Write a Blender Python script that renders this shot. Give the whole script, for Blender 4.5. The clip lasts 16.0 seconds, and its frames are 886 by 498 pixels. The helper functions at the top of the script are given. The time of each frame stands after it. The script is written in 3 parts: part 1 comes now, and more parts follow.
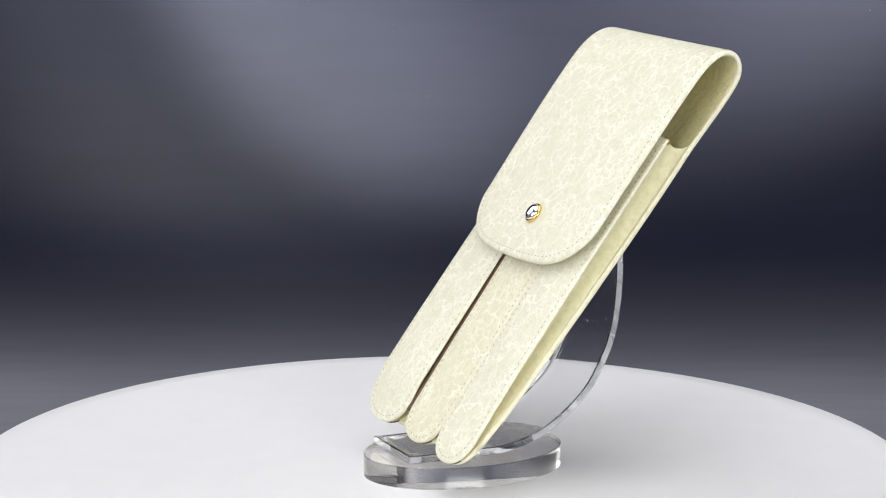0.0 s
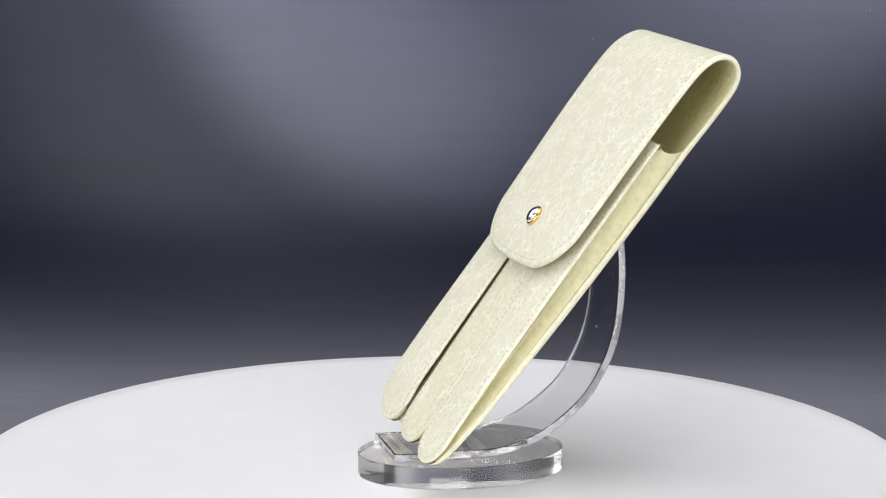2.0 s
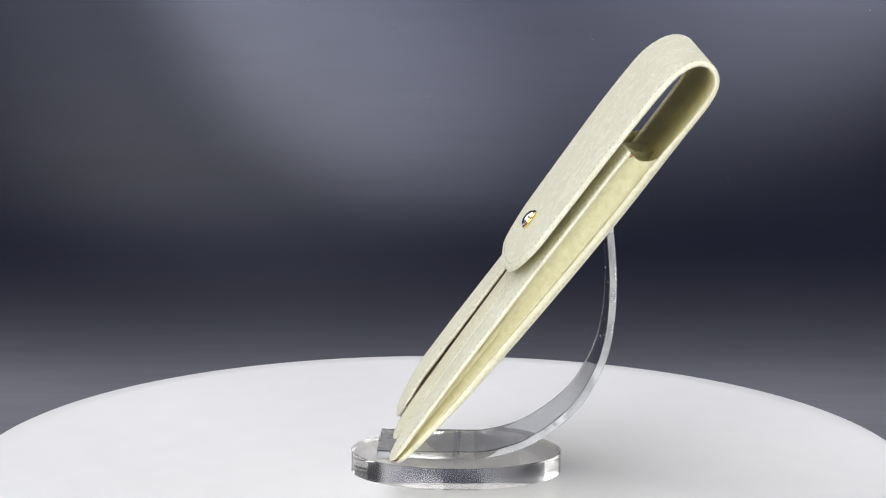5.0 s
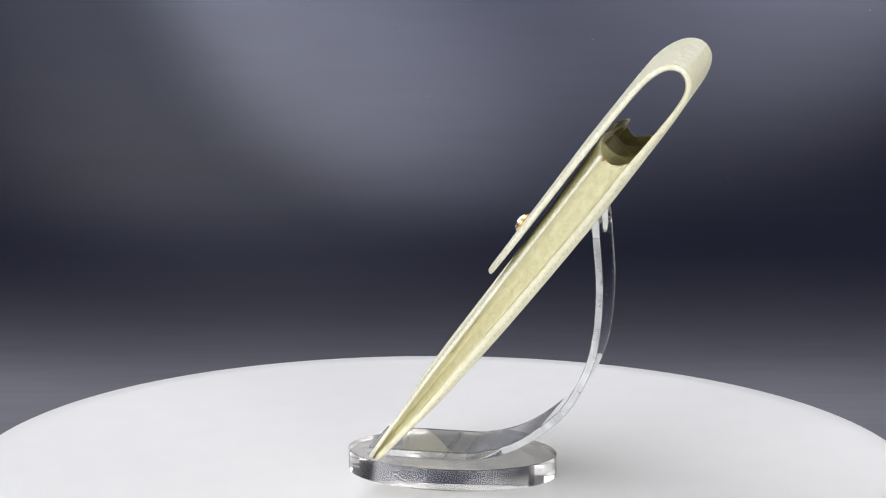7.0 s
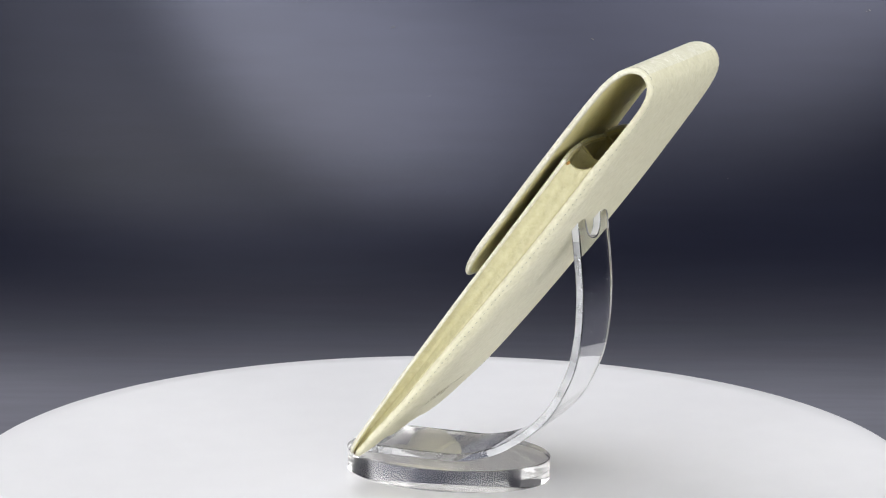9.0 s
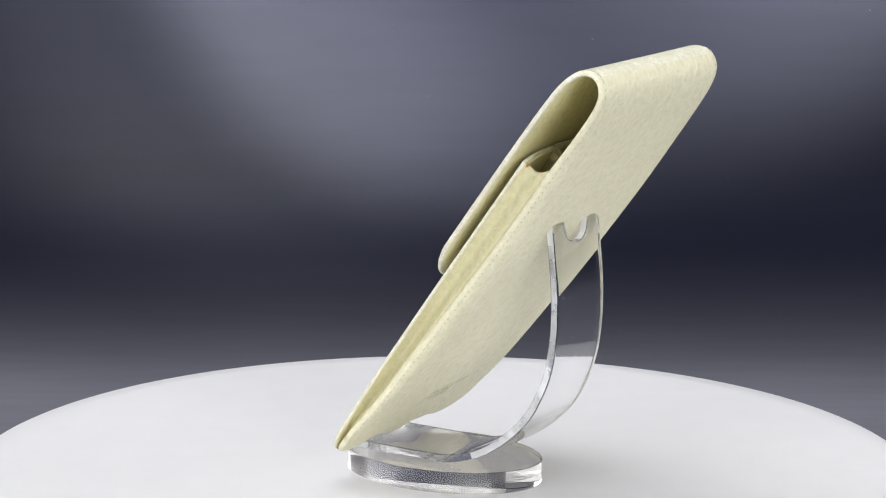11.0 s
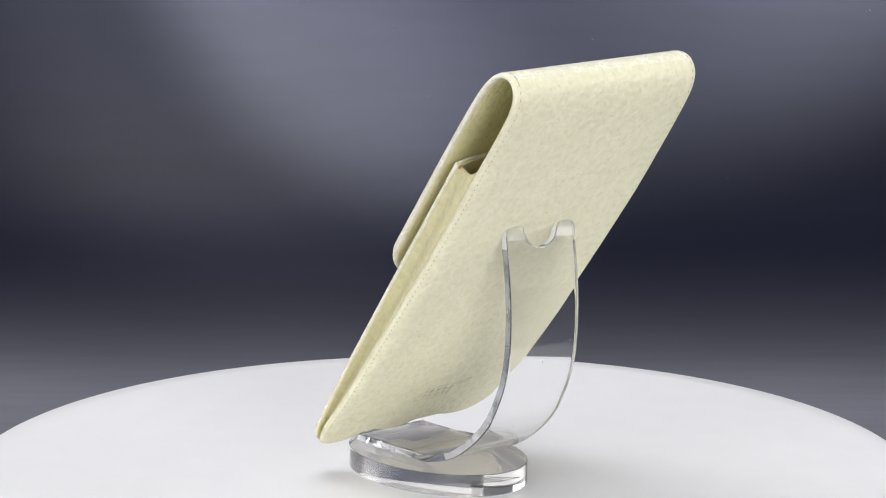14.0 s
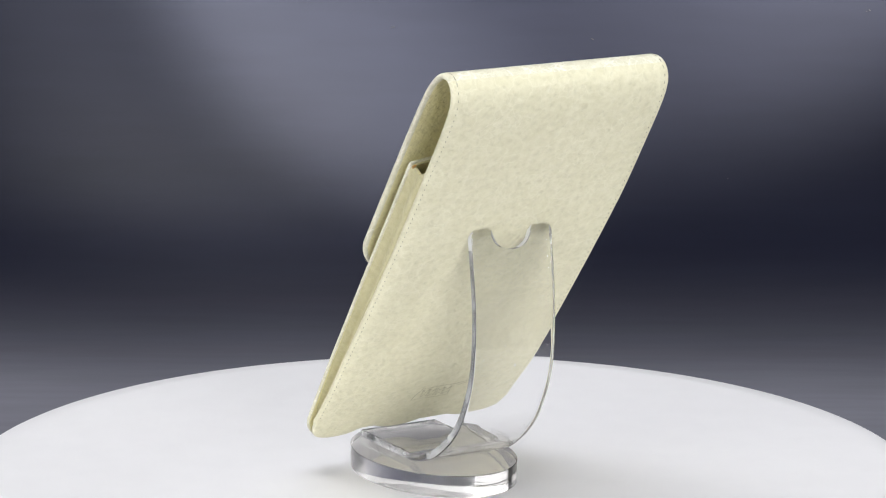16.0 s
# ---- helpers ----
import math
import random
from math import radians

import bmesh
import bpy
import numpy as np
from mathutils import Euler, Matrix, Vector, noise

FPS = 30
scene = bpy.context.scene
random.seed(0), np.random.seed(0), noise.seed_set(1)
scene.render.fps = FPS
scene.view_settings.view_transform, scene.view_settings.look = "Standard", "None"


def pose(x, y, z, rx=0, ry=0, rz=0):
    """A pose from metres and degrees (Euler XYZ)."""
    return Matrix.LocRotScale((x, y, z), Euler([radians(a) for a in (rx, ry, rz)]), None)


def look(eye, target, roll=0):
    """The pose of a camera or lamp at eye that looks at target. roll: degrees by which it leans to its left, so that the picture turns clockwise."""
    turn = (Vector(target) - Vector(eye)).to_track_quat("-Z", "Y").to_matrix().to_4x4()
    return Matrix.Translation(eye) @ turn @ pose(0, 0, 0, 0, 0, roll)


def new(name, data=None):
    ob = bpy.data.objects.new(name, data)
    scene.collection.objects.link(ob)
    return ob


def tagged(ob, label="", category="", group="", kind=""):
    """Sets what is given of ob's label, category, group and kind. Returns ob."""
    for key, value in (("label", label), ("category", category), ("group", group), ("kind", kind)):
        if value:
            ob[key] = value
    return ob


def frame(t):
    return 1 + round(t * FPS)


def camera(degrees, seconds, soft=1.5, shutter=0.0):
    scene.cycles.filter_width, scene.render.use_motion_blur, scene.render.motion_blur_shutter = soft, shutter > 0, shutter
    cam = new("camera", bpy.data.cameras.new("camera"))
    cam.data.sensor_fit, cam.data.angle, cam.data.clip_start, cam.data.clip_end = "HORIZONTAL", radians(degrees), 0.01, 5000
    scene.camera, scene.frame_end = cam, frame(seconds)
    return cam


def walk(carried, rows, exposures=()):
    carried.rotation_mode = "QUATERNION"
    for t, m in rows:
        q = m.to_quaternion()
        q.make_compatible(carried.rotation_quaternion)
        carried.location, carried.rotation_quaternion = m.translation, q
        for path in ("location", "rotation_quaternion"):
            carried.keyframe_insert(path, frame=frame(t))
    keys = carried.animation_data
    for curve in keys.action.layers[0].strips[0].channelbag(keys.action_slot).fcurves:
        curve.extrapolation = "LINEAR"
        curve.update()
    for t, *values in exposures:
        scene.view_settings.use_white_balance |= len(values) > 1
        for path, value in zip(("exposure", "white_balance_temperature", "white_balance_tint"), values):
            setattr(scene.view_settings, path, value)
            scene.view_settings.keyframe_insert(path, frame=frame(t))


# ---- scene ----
# The vertical axis of the turntable is the z axis, its top lies at z = 0.
cam = camera(23.2, 16.0, soft=1.1)
EYE = (0.0, -0.763, 0.2127)
VIEW = look(EYE, (0.0001, 0.2218, 0.0391), 0.27)
walk(cam, [(0.0, VIEW), (16.0, VIEW)], exposures=[(0.0, -0.07), (16.0, -0.07)])

TURN_START = -63.3          # heading of the stand at 0 s, degrees
TURN_RATE = -5.302          # degrees a second, clockwise from above

# ---------------------------------------------------------------- light
world = bpy.data.worlds.new("studio")
scene.world = world
world.use_nodes = True
world.node_tree.nodes["Background"].inputs[0].default_value = (0.55, 0.6, 0.7, 1)
world.node_tree.nodes["Background"].inputs[1].default_value = 0.05


def softbox(name, eye, target, sx, sy, watts, colour=(1, 1, 1)):
    data = bpy.data.lights.new(name, "AREA")
    data.shape, data.size, data.size_y = "RECTANGLE", sx, sy
    data.energy, data.color = watts, colour
    ob = new(name, data)
    ob.matrix_world = look(eye, target)
    return ob


WARM = (0.975, 0.978, 1.0)
softbox("softbox_above", (0.0, 0.02, 0.85), (0, 0.03, 0), 0.8, 0.6, 3.3, WARM)
# Added fill under the ceiling, no known lamp: brightens room and acrylic edges.
softbox("room_fill", (0.0, -0.7, 1.76), (0.0, -0.7, 0.0), 1.2, 1.2, 11.5, WARM)
softbox("softbox_front_left", (-0.74, -0.84, 0.34), (0, 0, 0.08), 0.9, 0.8, 8.3, WARM)
softbox("softbox_front_right", (0.48, -1.04, 0.28), (0, 0, 0.07), 0.6, 0.5, 8.9, WARM)
softbox("softbox_back_left", (-0.80, 0.42, 0.66), (0, 0, 0.08), 0.7, 0.7, 4.4, WARM)
softbox("softbox_right", (0.95, 0.02, 0.26), (0, 0, 0.07), 0.5, 0.4, 2.8, WARM)


def spot(name, eye, target, watts, angle, radius, colour=(1, 1, 1)):
    data = bpy.data.lights.new(name, "SPOT")
    data.energy, data.color, data.spot_size, data.spot_blend = watts, colour, radians(angle), 1.0
    data.shadow_soft_size = radius
    ob = new(name, data)
    ob.matrix_world = look(eye, target)
    return ob


spot("backdrop_spot", (-0.50, 0.42, 0.46), (-0.078, 0.685, 0.105), 262.0, 19, 0.03, (1.0, 0.96, 0.72))
spot("backdrop_wash", (-0.50, 0.20, 0.70), (-0.178, 0.69, 0.183), 146.0, 32, 0.05, (1.0, 0.96, 0.72))
spot("backdrop_spot_right", (0.75, 0.25, 0.55), (0.28, 0.69, 0.268), 555.0, 32, 0.05, (1.0, 0.96, 0.76))

# ---------------------------------------------------------------- materials


def material(name):
    m = bpy.data.materials.new(name)
    m.use_nodes = True
    return m, m.node_tree.nodes, m.node_tree.links, m.node_tree.nodes["Principled BSDF"]


def coords(nodes, links, scale, kind="Object"):
    c = nodes.new("ShaderNodeTexCoord")
    mp = nodes.new("ShaderNodeMapping")
    mp.inputs["Scale"].default_value = scale
    links.new(c.outputs[kind], mp.inputs["Vector"])
    return mp.outputs["Vector"]


def ramp(nodes, links, source, stops):
    r = nodes.new("ShaderNodeValToRGB")
    while len(r.color_ramp.elements) < len(stops):
        r.color_ramp.elements.new(0.5)
    for el, (pos, col) in zip(r.color_ramp.elements, stops):
        el.position, el.color = pos, (*col, 1)
    links.new(source, r.inputs["Fac"])
    return r.outputs["Color"]


def grey(v):
    return (v, v, v)


def mix(nodes, links, fac, a, b, blend="MIX"):
    n = nodes.new("ShaderNodeMix")
    n.data_type, n.blend_type = "RGBA", blend
    for sock, v in ((n.inputs[0], fac), (n.inputs[6], a), (n.inputs[7], b)):
        if isinstance(v, (int, float)):
            sock.default_value = v
        elif isinstance(v, tuple):
            sock.default_value = (*v, 1)
        else:
            links.new(v, sock)
    return n.outputs[2]


def leather(name, light, dark, vein, vein_amount, pebble, dapple=0.0, crease=0.3, grain=0.7):
    """Cream leather: pale broken crackle over a mottled ground, with fine pebbled relief."""
    m, nodes, links, bsdf = material(name)
    v = coords(nodes, links, (1, 1, 1))

    def noise_at(scale, detail, vec, rough=0.5):
        n = nodes.new("ShaderNodeTexNoise")
        n.inputs["Scale"].default_value, n.inputs["Detail"].default_value, n.inputs["Roughness"].default_value = scale, detail, rough
        links.new(vec, n.inputs["Vector"])
        return n

    def warped(source, amount):
        sub = nodes.new("ShaderNodeVectorMath")
        sub.operation = "SUBTRACT"
        sub.inputs[1].default_value = (0.5, 0.5, 0.5)
        links.new(source.outputs["Color"], sub.inputs[0])
        wob = nodes.new("ShaderNodeVectorMath")
        wob.operation = "MULTIPLY_ADD"
        wob.inputs[1].default_value = (amount, amount, amount)
        links.new(sub.outputs[0], wob.inputs[0])
        links.new(v, wob.inputs[2])
        return wob.outputs[0]

    loose = warped(noise_at(130, 3, v, 0.55), 0.0085)
    tight = warped(noise_at(420, 3, v, 0.6), 0.0028)
    nets = []
    for vec, scale, width in ((loose, 165, 0.055), (tight, 330, 0.075), (tight, 800, 0.2)):
        t = nodes.new("ShaderNodeTexVoronoi")
        t.feature = "DISTANCE_TO_EDGE"
        t.inputs["Scale"].default_value = scale
        links.new(vec, t.inputs["Vector"])
        nets.append(ramp(nodes, links, t.outputs["Distance"], [(0.0, grey(1)), (width * 0.4, grey(0.62)), (width * 1.3, grey(0))]))
    gate_a = ramp(nodes, links, noise_at(120, 3, v).outputs["Fac"], [(0.38, grey(0.1)), (0.60, grey(1))])
    gate_b = ramp(nodes, links, noise_at(95, 4, loose).outputs["Fac"], [(0.44, grey(0.0)), (0.62, grey(0.9))])
    big = mix(nodes, links, 1.0, nets[0], gate_a, "MULTIPLY")
    small = mix(nodes, links, 1.0, nets[1], gate_b, "MULTIPLY")
    lines = mix(nodes, links, 1.0, big, small, "LIGHTEN")
    lines = mix(nodes, links, 0.22, lines, nets[2], "MIX")
    mott = noise_at(380, 6, v, 0.65)
    ground = mix(nodes, links, ramp(nodes, links, mott.outputs["Fac"], [(0.36, grey(0)), (0.64, grey(1))]), dark, light)
    wide = noise_at(28, 3, v)
    ground = mix(nodes, links, ramp(nodes, links, wide.outputs["Fac"], [(0.35, grey(0.0)), (0.65, grey(0.22))]), ground, dark)
    amount = nodes.new("ShaderNodeMath")
    amount.operation = "MULTIPLY"
    amount.inputs[1].default_value = vein_amount
    links.new(lines, amount.inputs[0])
    peb = nodes.new("ShaderNodeTexVoronoi")
    peb.feature = "SMOOTH_F1"
    peb.inputs["Scale"].default_value = 430
    links.new(tight, peb.inputs["Vector"])
    if dapple:
        pores = ramp(nodes, links, peb.outputs["Distance"], [(0.12, grey(dapple)), (0.42, grey(0))])
        ground = mix(nodes, links, pores, ground, tuple(c * 0.78 for c in dark))
    links.new(mix(nodes, links, amount.outputs[0], ground, vein), bsdf.inputs["Base Color"])
    bsdf.inputs["Roughness"].default_value = 0.5
    bsdf.inputs["Specular IOR Level"].default_value = 0.35
    add = nodes.new("ShaderNodeMath")
    add.operation = "MULTIPLY_ADD"
    add.inputs[1].default_value = grain
    links.new(noise_at(700, 5, v, 0.6).outputs["Fac"], add.inputs[0])
    furrow = nodes.new("ShaderNodeMath")
    furrow.operation = "MULTIPLY_ADD"
    furrow.inputs[1].default_value = crease
    links.new(lines, furrow.inputs[0])
    links.new(peb.outputs["Distance"], furrow.inputs[2])
    links.new(furrow.outputs[0], add.inputs[2])
    b1 = nodes.new("ShaderNodeBump")
    b1.inputs["Strength"].default_value, b1.inputs["Distance"].default_value = pebble, 0.0006
    links.new(add.outputs[0], b1.inputs["Height"])
    links.new(b1.outputs["Normal"], bsdf.inputs["Normal"])
    return m


LEATHER = leather("cream_leather", (0.69, 0.67, 0.51), (0.62, 0.60, 0.44), (0.92, 0.91, 0.81), 0.76, 0.5)
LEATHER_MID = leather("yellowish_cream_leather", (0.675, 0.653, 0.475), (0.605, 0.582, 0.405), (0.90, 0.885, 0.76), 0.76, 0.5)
LEATHER_BACK = leather("cream_leather_back", (0.715, 0.685, 0.495), (0.645, 0.615, 0.425), (0.81, 0.785, 0.61), 0.5, 0.8, 0.26, 0.05, 0.35)
LINING = leather("leather_lining", (0.84, 0.785, 0.46), (0.75, 0.695, 0.385), (0.87, 0.82, 0.52), 0.3, 0.7, 0.3)
GUSSET = leather("gusset_leather", (0.61, 0.573, 0.35), (0.54, 0.50, 0.285), (0.66, 0.623, 0.40), 0.35, 0.6, 0.3)


def plain(name, colour, rough, metal=0.0, bump=0.0, scale=800, spec=0.5, vary=0.12):
    m, nodes, links, bsdf = material(name)
    v = coords(nodes, links, (1, 1, 1))
    n = nodes.new("ShaderNodeTexNoise")
    n.inputs["Scale"].default_value, n.inputs["Detail"].default_value = scale, 5
    links.new(v, n.inputs["Vector"])
    lo = tuple(c * (1 - vary) for c in colour)
    links.new(ramp(nodes, links, n.outputs["Fac"], [(0.35, lo), (0.65, colour)]), bsdf.inputs["Base Color"])
    bsdf.inputs["Roughness"].default_value, bsdf.inputs["Metallic"].default_value = rough, metal
    bsdf.inputs["Specular IOR Level"].default_value = spec
    if bump:
        b = nodes.new("ShaderNodeBump")
        b.inputs["Strength"].default_value, b.inputs["Distance"].default_value = bump, 0.0002
        links.new(n.outputs["Fac"], b.inputs["Height"])
        links.new(b.outputs["Normal"], bsdf.inputs["Normal"])
    return m


THREAD = plain("grey_green_thread", (0.45, 0.435, 0.31), 0.8, vary=0.3)
LINT = plain("grey_lint", (0.03, 0.03, 0.034), 0.9)
ORANGE = plain("orange_thread", (0.42, 0.22, 0.05), 0.7, vary=0.3)
EDGE_DARK = plain("dark_cut_edge", (0.15, 0.085, 0.045), 0.7, vary=0.3)
# Leather darkened to olive: the painted shadow in the embossed outlines.
EMBOSS_SHADE = plain("painted_emboss_shade", (0.44, 0.41, 0.265), 0.6)
CHROME = plain("chrome", (0.86, 0.86, 0.88), 0.06, 1.0, vary=0.03)
GOLD = plain("gold_plate", (0.85, 0.58, 0.20), 0.15, 1.0, vary=0.06)
WHITE = plain("white_turntable_laminate", (0.80, 0.795, 0.80), 0.38, 0.0, 0.05, 60, vary=0.02)
DARK_PLASTIC = plain("black_plastic", (0.03, 0.03, 0.035), 0.5)


def lit_foot_vinyl():
    """Studio vinyl with light on its foot painted in: mid grey there, fading to blue-black."""
    m, nodes, links, bsdf = material("vinyl_painted_lit_foot")
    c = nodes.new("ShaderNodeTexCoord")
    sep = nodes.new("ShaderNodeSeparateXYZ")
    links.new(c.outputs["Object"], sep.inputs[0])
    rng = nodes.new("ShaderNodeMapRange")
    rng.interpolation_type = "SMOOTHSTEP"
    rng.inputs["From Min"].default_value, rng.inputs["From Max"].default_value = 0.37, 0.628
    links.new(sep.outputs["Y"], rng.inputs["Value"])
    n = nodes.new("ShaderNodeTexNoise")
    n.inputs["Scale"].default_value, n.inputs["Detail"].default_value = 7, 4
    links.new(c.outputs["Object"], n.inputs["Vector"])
    # Light falling on the sweep's foot, put into the colour as grey.
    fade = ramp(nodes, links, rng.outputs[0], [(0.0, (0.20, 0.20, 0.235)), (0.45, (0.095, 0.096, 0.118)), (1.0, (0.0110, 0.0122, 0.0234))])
    tint = ramp(nodes, links, n.outputs["Fac"], [(0.3, grey(0.90)), (0.7, grey(1.0))])
    streak = nodes.new("ShaderNodeTexNoise")
    streak.inputs["Scale"].default_value, streak.inputs["Detail"].default_value = 1.0, 5
    links.new(coords(nodes, links, (14, 110, 110)), streak.inputs["Vector"])
    brushed = ramp(nodes, links, streak.outputs["Fac"], [(0.3, grey(0.90)), (0.7, grey(1.0))])
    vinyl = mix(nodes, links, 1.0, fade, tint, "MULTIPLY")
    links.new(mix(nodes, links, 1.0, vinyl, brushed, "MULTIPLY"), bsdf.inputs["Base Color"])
    bsdf.inputs["Roughness"].default_value = 0.6
    bsdf.inputs["Specular IOR Level"].default_value = 0.06
    return m


BACKDROP = lit_foot_vinyl()
ROOM = plain("grey_studio_paint", (0.62, 0.62, 0.64), 0.8, 0.0, 0.0, 4, vary=0.15)


def acrylic():
    m, nodes, links, bsdf = material("clear_acrylic")
    bsdf.inputs["Base Color"].default_value = (0.985, 0.988, 0.99, 1)
    bsdf.inputs["Transmission Weight"].default_value = 1.0
    bsdf.inputs["IOR"].default_value = 1.49
    v = coords(nodes, links, (1, 1, 1))
    n = nodes.new("ShaderNodeTexNoise")
    n.inputs["Scale"].default_value, n.inputs["Detail"].default_value = 140, 6
    links.new(v, n.inputs["Vector"])
    links.new(ramp(nodes, links, n.outputs["Fac"], [(0.45, grey(0.0)), (0.75, grey(0.04))]), bsdf.inputs["Roughness"])
    return m


ACRYLIC = acrylic()
ACRYLIC_BASE = acrylic()
ACRYLIC_BASE.name = "shade_tinted_acrylic"
# Warm, darker tint stands in for the shadow that the base doesn't cast.
ACRYLIC_BASE.node_tree.nodes["Principled BSDF"].inputs["Base Color"].default_value = (0.89, 0.875, 0.845, 1)
base_bsdf = ACRYLIC_BASE.node_tree.nodes["Principled BSDF"]
ACRYLIC_BASE.node_tree.links.remove(base_bsdf.inputs["Roughness"].links[0])
base_bsdf.inputs["Roughness"].default_value = 0.0


def sawn_acrylic():
    """The strip's cut edges: polished by hand, still a little cloudy."""
    m, nodes, links, bsdf = material("cloudy_acrylic_edge")
    v = coords(nodes, links, (1, 1, 1))
    n = nodes.new("ShaderNodeTexNoise")
    n.inputs["Scale"].default_value, n.inputs["Detail"].default_value = 90, 3
    links.new(v, n.inputs["Vector"])
    wave = nodes.new("ShaderNodeTexWave")
    wave.bands_direction = "Z"
    wave.inputs["Scale"].default_value, wave.inputs["Distortion"].default_value = 420, 1.5
    links.new(v, wave.inputs["Vector"])
    patch = nodes.new("ShaderNodeTexNoise")
    patch.inputs["Scale"].default_value = 45
    links.new(v, patch.inputs["Vector"])
    marks = mix(nodes, links, 1.0, wave.outputs["Color"], ramp(nodes, links, patch.outputs["Fac"], [(0.5, grey(0)), (0.6, grey(1))]), "MULTIPLY")
    b = nodes.new("ShaderNodeBump")
    b.inputs["Strength"].default_value, b.inputs["Distance"].default_value = 0.5, 0.0002
    links.new(marks, b.inputs["Height"])
    links.new(b.outputs["Normal"], bsdf.inputs["Normal"])
    bsdf.inputs["Base Color"].default_value = (0.93, 0.94, 0.955, 1)
    bsdf.inputs["IOR"].default_value = 1.49
    links.new(ramp(nodes, links, n.outputs["Fac"], [(0.35, grey(0.58)), (0.65, grey(0.82))]), bsdf.inputs["Transmission Weight"])
    links.new(ramp(nodes, links, n.outputs["Fac"], [(0.4, grey(0.05)), (0.7, grey(0.16))]), bsdf.inputs["Roughness"])
    return m


ACRYLIC_EDGE = sawn_acrylic()


def frosted_acrylic():
    """The unpolished ends of the strip's two horns."""
    m, nodes, links, bsdf = material("frosted_acrylic_end")
    v = coords(nodes, links, (1, 1, 1))
    n = nodes.new("ShaderNodeTexNoise")
    n.inputs["Scale"].default_value, n.inputs["Detail"].default_value = 500, 4
    links.new(v, n.inputs["Vector"])
    bsdf.inputs["Base Color"].default_value = (0.93, 0.94, 0.95, 1)
    bsdf.inputs["IOR"].default_value = 1.49
    links.new(ramp(nodes, links, n.outputs["Fac"], [(0.35, grey(0.35)), (0.65, grey(0.62))]), bsdf.inputs["Transmission Weight"])
    bsdf.inputs["Roughness"].default_value = 0.35
    return m


ACRYLIC_END = frosted_acrylic()
SCUFF = plain("white_scuff", (0.75, 0.76, 0.78), 0.7)

# ---------------------------------------------------------------- mesh helpers
MM = 0.001


def part(name, bm, mats, parent=None, label=""):
    me = bpy.data.meshes.new(name)
    bmesh.ops.recalc_face_normals(bm, faces=bm.faces[:])
    for f in bm.faces:
        f.smooth = True
    bm.to_mesh(me)
    bm.free()
    for m in mats if isinstance(mats, (list, tuple)) else [mats]:
        me.materials.append(m)
    ob = new(name, me)
    if parent is not None:
        ob.parent = parent
    if label:
        ob["label"] = label
    return ob


def lathe(profile, segments=96, sx=1.0, sy=1.0, m=None):
    """Turned solid from (radius, z) pairs; closed on the axis where the radius is 0."""
    bm = bmesh.new()
    rings = []
    for r, z in profile:
        if r == 0:
            rings.append([bm.verts.new((0, 0, z))])
        else:
            rings.append([bm.verts.new((r * sx * math.cos(2 * math.pi * i / segments), r * sy * math.sin(2 * math.pi * i / segments), z)) for i in range(segments)])
    for a, b in zip(rings, rings[1:]):
        for i in range(segments):
            j = (i + 1) % segments
            if len(a) == 1:
                bm.faces.new((a[0], b[i], b[j]))
            elif len(b) == 1:
                bm.faces.new((a[i], a[j], b[0]))
            else:
                bm.faces.new((a[i], a[j], b[j], b[i]))
    if m is not None:
        bm.transform(m)
    return bm


def box(bm, x0, y0, z0, x1, y1, z1):
    vs = [bm.verts.new((x, y, z)) for z in (z0, z1) for y in (y0, y1) for x in (x0, x1)]
    for f in ((0, 2, 3, 1), (4, 5, 7, 6), (0, 1, 5, 4), (2, 6, 7, 3), (0, 4, 6, 2), (1, 3, 7, 5)):
        bm.faces.new([vs[i] for i in f])


def smooth_line(pts, step):
    """Catmull-Rom through pts, resampled at even steps."""
    pts = [Vector(q) for q in pts]
    ext = [2 * pts[0] - pts[1]] + pts + [2 * pts[-1] - pts[-2]]
    dense = []
    for i in range(1, len(ext) - 2):
        p0, p1, p2, p3 = ext[i - 1:i + 3]
        for k in range(24):
            t = k / 24
            dense.append(0.5 * (2 * p1 + (p2 - p0) * t + (2 * p0 - 5 * p1 + 4 * p2 - p3) * t * t + (3 * p1 - p0 - 3 * p2 + p3) * t ** 3))
    dense.append(pts[-1])
    d = [0.0]
    for a, b in zip(dense, dense[1:]):
        d.append(d[-1] + (b - a).length)
    n = max(2, int(round(d[-1] / step)))
    arr = np.array([list(q) for q in dense])
    at = np.linspace(0, d[-1], n + 1)
    return [tuple(np.interp(q, d, arr[:, k]) for k in range(arr.shape[1])) for q in at], d[-1]


